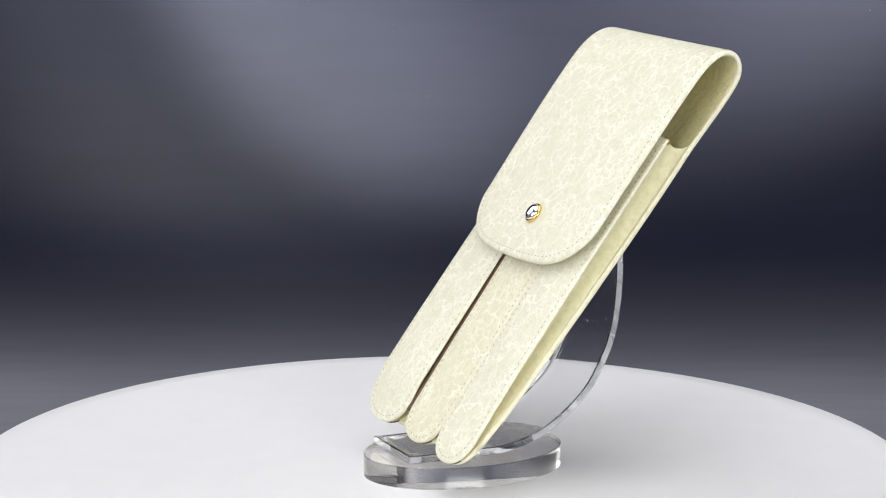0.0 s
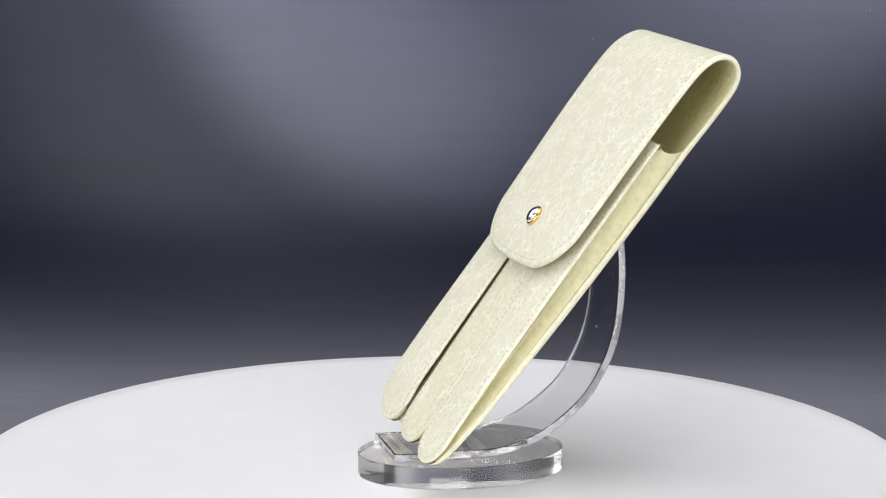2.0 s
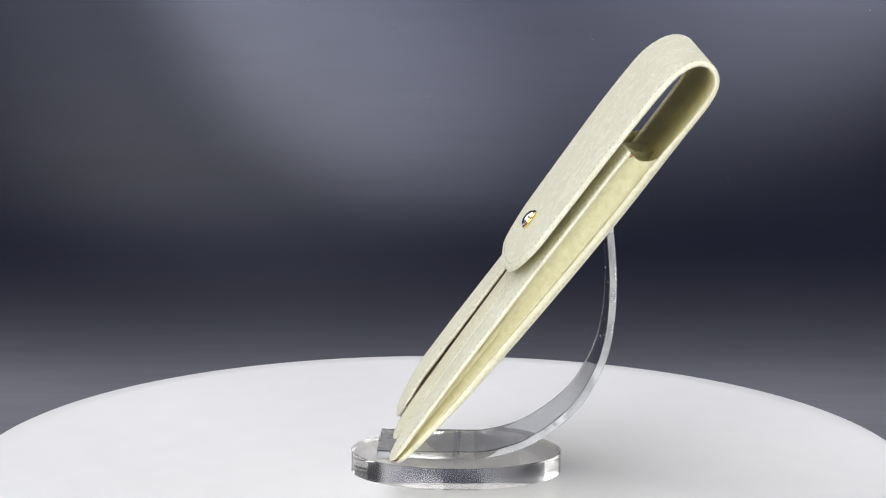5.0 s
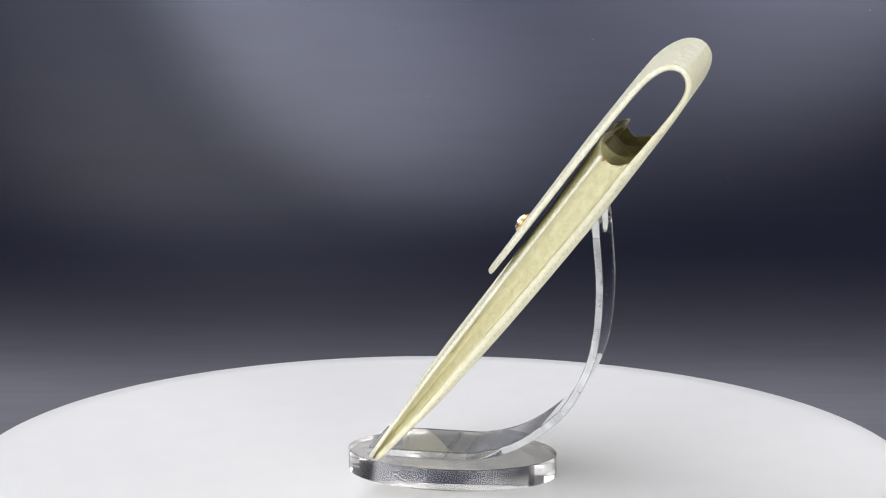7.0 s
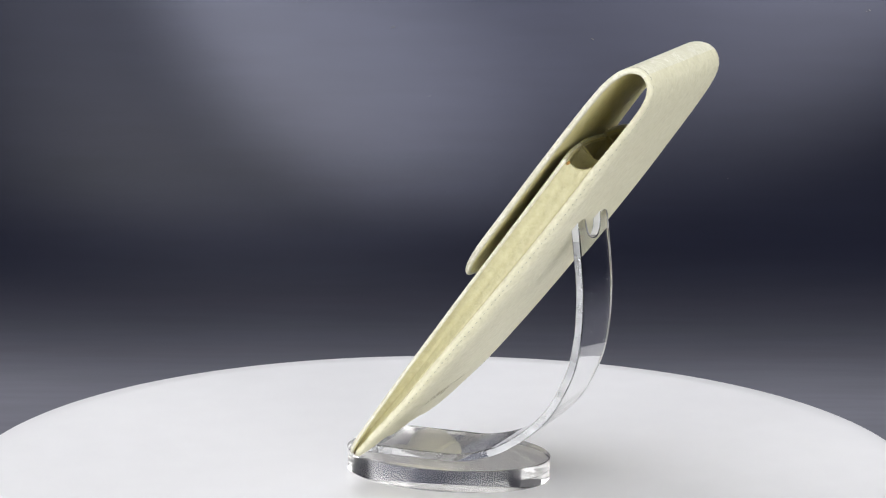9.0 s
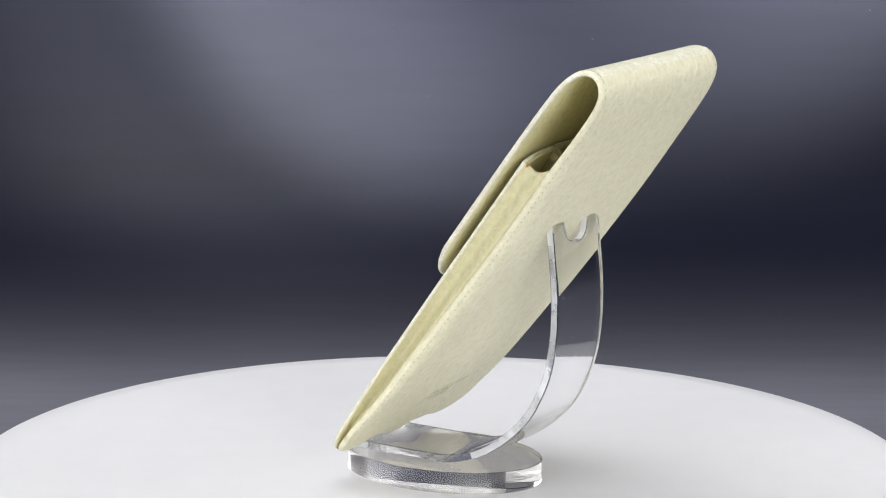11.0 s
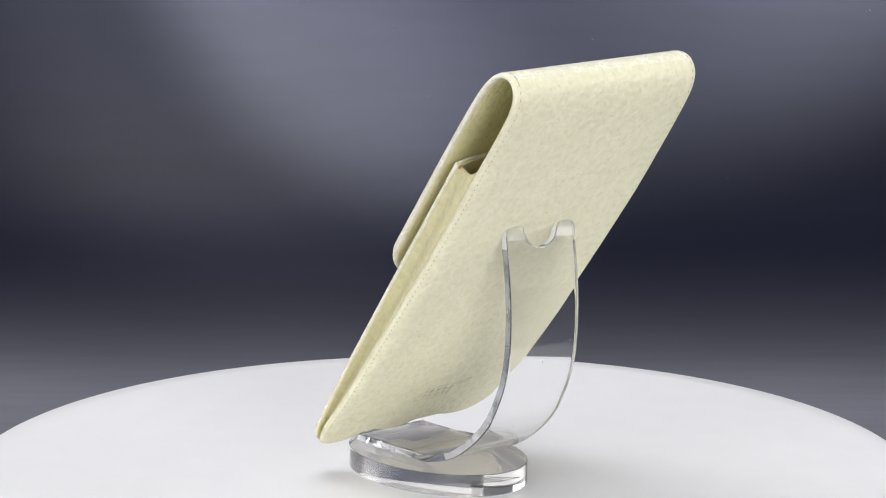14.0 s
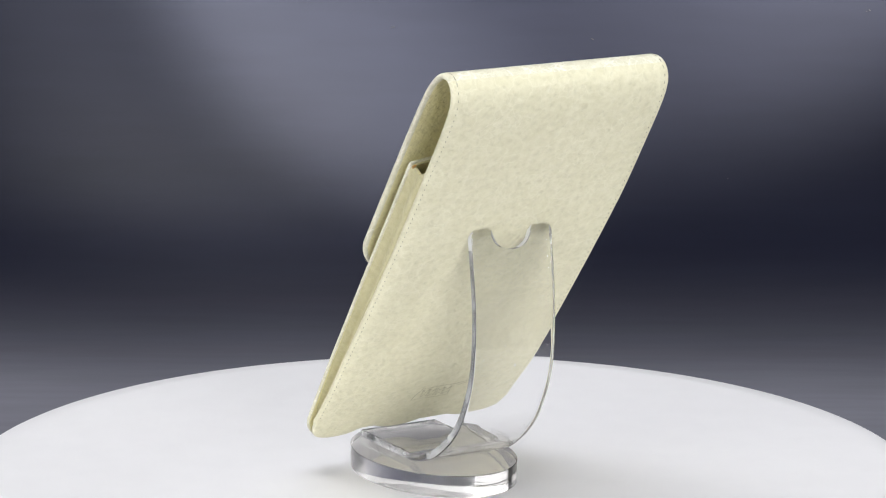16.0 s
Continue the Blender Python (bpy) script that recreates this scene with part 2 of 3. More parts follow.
# ---------------------------------------------------------------- studio
def build_studio():
    bm = bmesh.new()
    prof, _ = smooth_line([(-1.2, -0.075), (-0.4, -0.075), (0.30, -0.075), (0.46, -0.073), (0.56, -0.058), (0.635, -0.015), (0.675, 0.06), (0.69, 0.16), (0.695, 0.32), (0.70, 0.6), (0.70, 1.1)], 0.03)
    xs = np.linspace(-1.4, 1.4, 29)
    for off in (0.0, -0.004):
        rows = [[bm.verts.new((x, y - off * 0.7, z + off)) for x in xs] for y, z in prof]
        for a, b in zip(rows, rows[1:]):
            for i in range(len(xs) - 1):
                bm.faces.new((a[i], a[i + 1], b[i + 1], b[i]))
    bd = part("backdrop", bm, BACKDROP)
    # specks of lint on the vinyl
    rnd = random.Random(4)
    bm = bmesh.new()
    for x, z, wide, high in ((-0.0334, 0.1084, 3.4, 0.8), (-0.0094, 0.0626, 0.8, 1.4), (0.0999, 0.1008, 2.0, 0.6), (0.1892, 0.0113, 1.2, 1.0),
                             (0.2706, -0.0572, 1.3, 0.8), (0.2839, 0.1203, 1.6, 1.2), (-0.2746, -0.0481, 1.0, 1.5), (0.1573, -0.0579, 0.9, 0.8)):
        y = float(np.interp(z, [q[1] for q in prof if q[0] > 0.45], [q[0] for q in prof if q[0] > 0.45])) - 0.0006
        for k in range(3):
            off = Matrix.Translation((x + rnd.uniform(-0.8, 0.8) * wide * MM, y, z + rnd.uniform(-0.6, 0.6) * high * MM))
            bmesh.ops.create_icosphere(bm, subdivisions=1, radius=0.0004, matrix=off @ Matrix.Rotation(rnd.uniform(-0.5, 0.5), 4, "Y") @ Matrix.Diagonal((wide * rnd.uniform(0.5, 1.0), 0.4, high * rnd.uniform(0.5, 1.0), 1)))
    tagged(part("lint", bm, LINT), "pale specks of lint on the dark backdrop", "lint", kind="stuff")
    tagged(bd, "blue-black vinyl studio sweep, its lit grey foot painted in", "backdrop", kind="structure")
    for name, b in (("floor", (-2, -2.2, -0.85, 2, 1.6, -0.80)), ("ceiling", (-2, -2.2, 1.80, 2, 1.6, 1.85)),
                    ("wall_north", (-2, 1.6, -0.80, 2, 1.65, 1.80)), ("wall_south", (-2, -2.25, -0.80, 2, -2.2, 1.80)),
                    ("wall_west", (-2.05, -2.2, -0.80, -2, 1.6, 1.80)), ("wall_east", (2, -2.2, -0.80, 2.05, 1.6, 1.80))):
        bm = bmesh.new()
        box(bm, *b)
        w = part(name, bm, ROOM)
        for f in w.data.polygons:
            f.use_smooth = False
        tagged(w, "light grey painted studio " + name.split("_")[0], name.split("_")[0], kind="structure")
    bm = bmesh.new()
    box(bm, -1.4, -1.2, -0.80, 1.4, 0.9, -0.081)
    desk = part("table", bm, ROOM)
    for f in desk.data.polygons:
        f.use_smooth = False
    tagged(desk, "light grey studio table under the backdrop sweep", "table", kind="structure")


def build_turntable():
    root = new("turntable")
    tagged(root, "round white motorised turntable with a smooth top", "turntable")
    r = 0.1721
    part("top_plate", lathe([(0, -0.002), (0.05, -0.002), (0.07, -0.00195), (0.09, -0.0017), (0.11, -0.00128), (0.13, -0.0008), (0.15, -0.00035), (0.162, -0.0001), (r - 0.0016, 0), (r - 0.0005, -0.0005), (r, -0.0016), (r, -0.0135), (r - 0.0015, -0.015), (0, -0.015)], 192), WHITE, root)
    part("motor_base", lathe([(0, -0.0155), (0.10, -0.0155), (0.12, -0.05), (0.12, -0.075), (0, -0.075)], 96), DARK_PLASTIC, root, "black plastic motor base")
    return root


# ---------------------------------------------------------------- acrylic stand
STAND_X = 6.85
STRIP_HALF = 15.7
STRIP_YAW, STRIP_LEAN = -0.028, 0.030


def on_stand(x, y, z):
    """A point of the strip, which is glued on slightly askew; millimetres in, metres out."""
    x += STRIP_LEAN * (z - 50.0)
    c, q = math.cos(STRIP_YAW), math.sin(STRIP_YAW)
    return ((STAND_X + x * c - y * q) * MM, (y * c + x * q) * MM, z * MM)


def build_stand():
    root = new("display_stand")
    tagged(root, "clear acrylic display stand with an oval base and curved back strip", "stand")
    h = 6.1 * MM
    base = lathe([(0, -0.0017), (0.995, -0.0017), (1.0, -0.00155), (1.0, h - 0.00015), (0.995, h), (0, h)], 160, 0.0266, 0.03785)
    bmesh.ops.translate(base, verts=base.verts[:], vec=(7.0 * MM, 5.1 * MM, 0))
    foot = part("oval_base", base, ACRYLIC_BASE, root)
    foot.data.set_sharp_from_angle(angle=radians(25))
    foot.visible_shadow = False
    # the strip's middle line, y and z in millimetres, from the front lip to the notched top
    line, total = smooth_line([(-22.8, 7.7), (-20.5, 7.55), (-17.0, 7.5), (-11, 7.5), (4, 7.5), (16, 7.9), (28.6, 11.6), (39.1, 18.2), (47.6, 26.2), (53.1, 35.0), (57.0, 44.2), (59.0, 54.0), (59.8, 65.0), (59.6, 76.0), (57.8, 95.8)], 1.2)
    half = 1.4
    n = len(line)
    xs = [-STRIP_HALF + 2 * STRIP_HALF * i / 40 for i in range(41)]

    def top_at(x):
        """How far the strip stops short of its end at x: a round notch between two rounded horns."""
        a = abs(x)
        if a < 7.2:
            return 2.0 + math.sqrt(max(0.0, 7.2 ** 2 - a * a)) * 0.8
        if a < 9.2:
            return 2.0 * (1 - math.sqrt(max(0, 1 - ((9.2 - a) / 2.0) ** 2)))
        if a > STRIP_HALF - 2.2:
            return 2.2 * (1 - math.sqrt(max(0, 1 - ((a - STRIP_HALF + 2.2) / 2.2) ** 2)))
        return 0.0

    bm = bmesh.new()
    arr = np.array(line)
    dist = np.linspace(0, total, n)
    sheets = {}
    for side in (-1, 1):
        grid = []
        for x in xs:
            end = total - top_at(x)
            col = []
            for k in range(n):
                a = dist[k] if dist[k] < total - 14 else total - 14 + (dist[k] - total + 14) * (end - total + 14) / 14
                y, z = np.interp(a, dist, arr[:, 0]), np.interp(a, dist, arr[:, 1])
                y2, z2 = np.interp(a + 0.6, dist, arr[:, 0]), np.interp(a + 0.6, dist, arr[:, 1])
                y1, z1 = np.interp(a - 0.6, dist, arr[:, 0]), np.interp(a - 0.6, dist, arr[:, 1])
                ty, tz = y2 - y1, z2 - z1
                l = math.hypot(ty, tz) or 1
                col.append(bm.verts.new(on_stand(x, y - side * half * tz / l, z + side * half * ty / l)))
            grid.append(col)
        sheets[side] = grid
        for i in range(len(xs) - 1):
            for k in range(n - 1):
                bm.faces.new((grid[i][k], grid[i + 1][k], grid[i + 1][k + 1], grid[i][k + 1]))
    A, B = sheets[-1], sheets[1]
    rim = []
    for i in range(len(xs) - 1):
        rim.append(bm.faces.new((A[i][0], A[i + 1][0], B[i + 1][0], B[i][0])))
        rim.append(bm.faces.new((A[i][-1], A[i + 1][-1], B[i + 1][-1], B[i][-1])))
    for k in range(n - 1):
        rim.append(bm.faces.new((A[0][k], A[0][k + 1], B[0][k + 1], B[0][k])))
        rim.append(bm.faces.new((A[-1][k], A[-1][k + 1], B[-1][k + 1], B[-1][k])))
    bmesh.ops.recalc_face_normals(bm, faces=bm.faces[:])
    rims = set(rim)
    for f in rim:
        mid = f.calc_center_median()
        f.material_index = 2 if mid.z > 0.0885 else 1 if mid.z > 0.0105 or mid.y < -0.019 else 0
    long_edges = [e for e in {e for f in rim for e in f.edges} if sum(g in rims for g in e.link_faces) == 1]
    bmesh.ops.bevel(bm, geom=long_edges, offset=0.7 * MM, segments=3, profile=0.5, affect="EDGES", clamp_overlap=True)
    strip = part("curved_strip", bm, [ACRYLIC, ACRYLIC_EDGE, ACRYLIC_END], root)
    strip.data.set_sharp_from_angle(angle=radians(50))
    # fine scuffs and dust on the outside of the strip
    rnd = random.Random(9)
    bm = bmesh.new()
    for k in range(46):
        a = rnd.uniform(total * 0.42, total * 0.97)
        x = rnd.uniform(-STRIP_HALF + 1.5, STRIP_HALF - 1.5)
        if a > total - 12:
            continue
        y, z = np.interp(a, dist, arr[:, 0]), np.interp(a, dist, arr[:, 1])
        ty, tz = np.interp(a + 1, dist, arr[:, 0]) - y, np.interp(a + 1, dist, arr[:, 1]) - z
        l = math.hypot(ty, tz)
        side = rnd.choice((-1, 1))
        place = Matrix.Translation(on_stand(x, y + side * (half + 0.02) * tz / l, z - side * (half + 0.02) * ty / l))
        r = rnd.choice((0.09, 0.12, 0.16, 0.24)) * MM
        bmesh.ops.create_icosphere(bm, subdivisions=1, radius=r, matrix=place @ Matrix.Diagonal((rnd.uniform(0.6, 1.2), 0.35, rnd.uniform(0.6, 2.6), 1)))
    part("scuffs", bm, SCUFF, strip, "tiny white scuffs and dust")
    return root


# ---------------------------------------------------------------- leather pen pouch
# Pouch coordinates in millimetres: x across, s up along the slope from the bottom, n out of the front.
TILT = radians(54.2)
FOOT = (-17.3, 11.5)
PX0, PX1 = -29.0, 53.0


LEAN = 0.018                 # the pouch lies a little askew on the stand


def at(x, s, n):
    x, s = x + LEAN * (s - 165.0), s - LEAN * (x - 12.0)
    c, q = math.cos(TILT), math.sin(TILT)
    return (x * MM, (FOOT[0] + s * c - n * q) * MM, (FOOT[1] + s * q + n * c) * MM)


BAND, BAND_LEN = smooth_line([(74.8, 4.9), (92, 4.8), (115, 4.4), (138, 3.9), (156, 3.2), (165, 2.1), (170.8, -0.4), (173.2, -4.4), (171.7, -8.5), (167, -10.9), (158, -11.7), (140, -11.7), (118, -11.4), (92, -10.4), (60, -8.6), (32, -6.2), (14, -3.4), (0.5, -1.3)], 0.5)
BAND_A = np.array(BAND)
BAND_D = np.linspace(0, BAND_LEN, len(BAND))
FLAP_ARC = float(BAND_D[np.argmax(BAND_A[:, 0])])     # where the fold is highest
SPLIT = FLAP_ARC + 1.0                                # where the flap piece meets the back panel


def band(x, a):
    """Middle surface of the wrapping leather at arc length a, bulging where it lies over the pens."""
    s, n = np.interp(a, BAND_D, BAND_A[:, 0]), np.interp(a, BAND_D, BAND_A[:, 1])
    u = (x - 12.0) / 41.0
    left = (53.0 - x) / 82.0
    front = max(0.0, min(1.0, (FLAP_ARC + 4 - a) / 24.0))
    front = front * front * (3 - 2 * front)
    grow = max(0.0, min(1.0, (FLAP_ARC - 6 - a) / 45.0))
    tip = max(0.0, min(1.0, a / 75.0))
    n += 2.4 * left * front * (0.3 + 0.7 * tip * tip * (3 - 2 * tip)) + 0.8 * (1 - u * u) * grow
    s += 1.6 * left * max(0.0, min(1.0, (s - 110) / 60.0))
    return Vector((x, s, n))


def curl(x, s):
    """How far the back panel's edge rolls forward along the right-hand side: shifts in x and n."""
    u = max(0.0, min(1.0, (x - 45.0) / 8.0)) ** 2
    dn = np.interp(s, [3, 10, 20, 30, 45, 60, 98, 137, 156, 168], [0.0, 0.4, 0.9, 1.5, 2.2, 2.5, 2.4, 2.1, 0.8, 0.0])
    dx = np.interp(s, [0, 100, 137, 156, 168], [-1.8, -2.0, -1.6, -0.6, 0.0])
    return float(dx) * u, float(dn) * u


def lobe_bottom(x, c, h, rise, power=2.3):
    q = min(1.0, abs((x - c) / h))
    return rise * (1 - (1 - q ** power) ** (1 / power))


LOBES = ((-14.9, 15.3, 1.0), (14.5, 13.2, 0.4), (39.5, 12.2, -0.6))      # middle, half width, lowest s


def sheet(name, cols, lo, hi, surf, thick, mats, parent, round_lo=True, round_hi=True, label="", rows=60, round_sides=True, lining=1.0):
    """A leather sheet with rounded edges: columns at x, from a = lo(x) to a = hi(x), on the surface surf(x, a)."""
    half, rho = thick / 2, thick * 0.62
    edge = [0.0, 0.05, 0.16, 0.34, 0.6, 1.0]
    x0, x1 = cols[0], cols[-1]
    if round_sides:
        inner = [x for x in cols if x0 + rho * 1.2 < x < x1 - rho * 1.2]
        cols = [x0 + rho * q for q in edge] + inner + [x1 - rho * q for q in reversed(edge)]
    bm = bmesh.new()
    outer, under = [], []
    for x in cols:
        a0, a1 = lo(x), hi(x)
        g0, g1 = (lo(min(x1, x + 0.05)) - lo(max(x0, x - 0.05))) / 0.1, (hi(min(x1, x + 0.05)) - hi(max(x0, x - 0.05))) / 0.1
        k0, k1 = math.sqrt(1 + min(g0 * g0, 30)), math.sqrt(1 + min(g1 * g1, 30))
        e0 = [a0 + rho * q * k0 for q in edge] if round_lo else [a0]
        e1 = [a1 - rho * q * k1 for q in reversed(edge)] if round_hi else [a1]
        mid = [e0[-1] + (e1[0] - e0[-1]) * i / rows for i in range(1, rows)]
        co, cu = [], []
        for a in e0 + mid + e1:
            d = 1e9
            if round_lo:
                d = min(d, (a - a0) / k0)
            if round_hi:
                d = min(d, (a1 - a) / k1)
            if round_sides:
                d = min(d, x - x0, x1 - x)
            q = max(0.0, min(1.0, d / rho))
            hh = half * math.sqrt(max(0.0, 1 - (1 - q) ** 2))
            p = surf(x, a)
            da, dx = surf(x, a + 0.3) - surf(x, a - 0.3), surf(x + 0.3, a) - surf(x - 0.3, a)
            nn = dx.cross(da).normalized()
            co.append(bm.verts.new(at(*(p + nn * hh))))
            cu.append(bm.verts.new(at(*(p - nn * hh * lining))))
        outer.append(co)
        under.append(cu)
    for g, mi in ((outer, 0), (under, 1)):
        for i in range(len(cols) - 1):
            for k in range(len(g[0]) - 1):
                f = bm.faces.new((g[i][k], g[i + 1][k], g[i + 1][k + 1], g[i][k + 1]))
                rim = (round_sides and not 5 <= i < len(cols) - 6) or (round_lo and k < 5) or (round_hi and k >= len(g[0]) - 6)
                f.material_index = 0 if rim else mi
    m = len(outer[0]) - 1
    for i in range(len(cols) - 1):
        if round_lo:
            bm.faces.new((outer[i][0], outer[i + 1][0], under[i + 1][0], under[i][0]))
        if round_hi:
            bm.faces.new((outer[i][m], outer[i + 1][m], under[i + 1][m], under[i][m]))
    for k in range(m):
        bm.faces.new((outer[0][k], outer[0][k + 1], under[0][k + 1], under[0][k]))
        bm.faces.new((outer[-1][k], outer[-1][k + 1], under[-1][k + 1], under[-1][k]))
    bmesh.ops.remove_doubles(bm, verts=bm.verts[:], dist=2e-6)
    return part(name, bm, mats, parent, label)


def stitches(name, path, surf, lift, parent, pitch=2.15, length=1.25, width=0.21):
    """A run of thread stitches along path, points (x, a) on surf, lifted to the face of the sheet."""
    pts, total = smooth_line(path, 0.4)
    arr, d = np.array(pts), np.linspace(0, total, len(pts))
    bm = bmesh.new()
    k = 0.6
    while k + length < total:
        rings = []
        for q, w in ((0, 0.35), (0.2, 0.9), (0.5, 1.0), (0.8, 0.9), (1, 0.35)):
            t = k + q * length
            x, a = np.interp(t, d, arr[:, 0]), np.interp(t, d, arr[:, 1])
            x2, a2 = np.interp(t + 0.2, d, arr[:, 0]), np.interp(t + 0.2, d, arr[:, 1])
            p = surf(x, a)
            da, dx = surf(x, a + 0.3) - surf(x, a - 0.3), surf(x + 0.3, a) - surf(x - 0.3, a)
            nn = dx.cross(da).normalized() * (1 if lift > 0 else -1)
            tt = surf(x2, a2) - p
            tt = tt.normalized() if tt.length > 1e-6 else da.normalized()
            side = nn.cross(tt)
            c = p + nn * (abs(lift) + 0.02 - 0.14 * abs(2 * q - 1))
            rings.append([bm.verts.new(at(*(c + side * width * w * sx + nn * 0.16 * w * sn))) for sx, sn in ((-1, -0.6), (-0.6, 0.7), (0.6, 0.7), (1, -0.6))])
        for r0, r1 in zip(rings, rings[1:]):
            for i in range(3):
                bm.faces.new((r0[i], r0[i + 1], r1[i + 1], r1[i]))
        bm.faces.new(rings[0])
        bm.faces.new(rings[-1])
        k += pitch
    return part(name, bm, THREAD, parent, "fine grey-green thread")


POCKET_TOP = 135.0


def front_n(s):
    """Outer face of the pockets' front panels above the pouch's base plane."""
    return float(np.interp(s, [-2, 0, 15, 40, 80, 138], [-0.8, -0.6, -0.3, -0.2, -0.7, -2.0]))


def arch(x, s):
    """The pockets stand up in a shallow arch towards their mouths."""
    tent = float(np.interp(x, [-29.0, -1.0, 2.5, 25.0, 28.5, 53.0], [0.2, 2.6, 2.9, 3.75, 3.65, 0.2]))
    return tent * max(0.0, min(1.0, (s - 30) / 105.0)) ** 1.5


def back_n(s):
    """Inner face of the back panel."""
    i = int(np.argmax(BAND_A[:, 0]))
    return float(np.interp(s, BAND_A[i:, 0][::-1], BAND_A[i:, 1][::-1])) + 0.35


def build_pouch():
    root = new("pen_pouch")
    tagged(root, "cream leather three-pen pouch with closed flap on the acrylic stand", "pen pouch")
    xc, hw, rad = 12.0, 41.0, 20.5

    def corner(x):
        a = abs(x - xc) - (hw - rad)
        r = 0.0 if a <= 0 else rad * (1 - math.sqrt(max(0.0, 1 - (a / rad) ** 2))) * 0.80
        return r + 4.2 * ((x - xc) / hw) ** 2

    cs = [xc - hw + rad * (1 - math.cos(math.pi / 2 * i / 14)) for i in range(14)]
    cs += [xc - hw + rad + (2 * hw - 2 * rad) * i / 24 for i in range(25)]
    cs += [xc + hw - rad * (1 - math.cos(math.pi / 2 * i / 14)) for i in range(13, -1, -1)]
    sheet("flap", cs, corner, lambda x: SPLIT, band, 2.5, [LEATHER, LINING], root, round_hi=False, rows=110, lining=0.6, label="cream flap with pale crackled grain and rounded end")

    def back_end(x):
        low = min(lobe_bottom(x, c, h + (0.3 if c > 0 else -0.9), 11.5 if c > 0 else 13.5) + s0 for c, h, s0 in LOBES)
        return BAND_LEN - min(low, 2.8 if -21.0 < x < 48.0 else 12.0) - 0.2

    bc = []
    for c, h, s0 in LOBES:
        bc += [c - h * math.cos(math.pi * i / 16) for i in range(17)]
    bc = sorted(set(round(q, 3) for q in bc if PX0 < q < PX1))
    bc = [PX0] + [q for i, q in enumerate(bc) if i == 0 or q - bc[i - 1] > 0.15] + [PX1]
    def back_surf(x, a):
        """The back panel, a little wider below on its left than the fold."""
        q = max(0.0, min(1.0, (a - SPLIT - 6) / 50.0))
        p = band(x, a)
        if x < 12:
            p.x = 12 + (x - 12) * (1 + 0.036 * q * q * (3 - 2 * q))
        elif a > FLAP_ARC:
            dx, dn = curl(x, p.y)
            p.x, p.z = p.x + dx, p.z + dn
        return p

    sheet("back_panel", bc, lambda x: SPLIT, back_end, back_surf, 2.5, [LEATHER_BACK, LINING], root, round_lo=False, rows=110, lining=0.6, label="pebbled cream back panel")

    # three pockets: a stitched front panel on a gusseted tube
    for i, (c, h, s0) in enumerate(LOBES):
        x0, x1 = c - h, c + h
        lift, fade, start = ((2.3, 0.5, 20.0), (0.3, 0.7, 40.0), (0.2, 0.7, 40.0))[i]

        def face(x, s, c=c, h=h, lift=lift, fade=fade, start=start):
            u = (x - c) / h
            g = max(0.0, min(1.0, s / start))
            return Vector((x, s, front_n(s) + 0.72 + arch(x, s) + lift * g * (1 - fade * min(1, s / 130)) + 0.6 * (1 - u * u) * g))

        cols = [c - h * math.cos(math.pi * k / 28) for k in range(29)]
        top = lambda x, c=c, h=h: POCKET_TOP + (2.0, 0.8, 0.3)[i]
        low = lambda x, c=c, h=h, s0=s0: s0 + lobe_bottom(x, c, h, 12.5)
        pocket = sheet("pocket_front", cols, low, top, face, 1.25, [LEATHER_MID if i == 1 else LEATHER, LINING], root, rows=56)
        inset = 1.9
        arc = [(c - (h - inset) * math.cos(math.pi * k / 24), s0 + inset + lobe_bottom(c - (h - inset) * math.cos(math.pi * k / 24), c, h - inset, 12.0)) for k in range(25)]
        run = [(x0 + inset, POCKET_TOP - 2), (x0 + inset, 80), (x0 + inset, 30)] + arc + [(x1 - inset, 30), (x1 - inset, 80), (x1 - inset, POCKET_TOP - 2)]
        stitches("stitching", run, face, 0.62, pocket)
        # gusset tube behind the front panel, open at the top
        bm = bmesh.new()
        stations = [3.5, 6, 10, 16, 24, 36, 50, 70, 95, 115, 128, POCKET_TOP - 0.3]

        def ring(s, wall):
            nb = back_n(s) + wall * 0.4
            half = h - (0.9 if i == 2 else 1.7) - wall
            pleat = float(np.interp(s, [0, 60, 112, 140], [5.0, 4.8, 2.8, 2.2])) - 1.7
            out = 2.4 if i == 2 else 1.4
            if s < s0 + 13:
                q = max(0.05, 1 - ((s0 + 13 - s) / 13.5) ** 2.3)
                half = max(1.0, (h - 2.2) * q ** (1 / 2.3) - wall)

            def top_n(x):
                return max(nb + 0.3, front_n(s) + arch(x, s) + lift * min(1, s / start) * (1 - fade * min(1, s / 130)) + 0.35 - wall)

            def fold(q, reach):
                """Inward pleat of the side wall: flared to the back edge, deepest just under the front panel."""
                if q < 0.68:
                    w = q / 0.68
                    return -reach + (reach + pleat) * w ** 1.15
                return pleat * math.cos(math.pi / 2 * (q - 0.68) / 0.32)

            pts = []
            m = 13
            dep = top_n(c - half) - nb
            for k in range(m):           # side wall, pinched under the front panel
                q = k / (m - 1)
                pts.append((c - half + fold(q, 1.4) * min(1, dep / 4.5), nb + dep * q))
            for k in range(1, m - 1):
                x = c - half + 2 * half * k / (m - 1)
                pts.append((x, top_n(x) + 0.5 * math.sin(math.pi * k / (m - 1)) * min(1, s / 40)))
            dep = top_n(c + half) - nb
            for k in range(m):
                q = 1 - k / (m - 1)
                pts.append((c + half - fold(q, out) * min(1, dep / 4.5), nb + dep * q))
            for k in range(1, m - 1):
                pts.append((c + half - 2 * half * k / (m - 1), nb))
            out_v = []
            scoop = (1.4 if i < 2 else 0.2) * max(0.0, min(1.0, (s - 116) / 18.0))
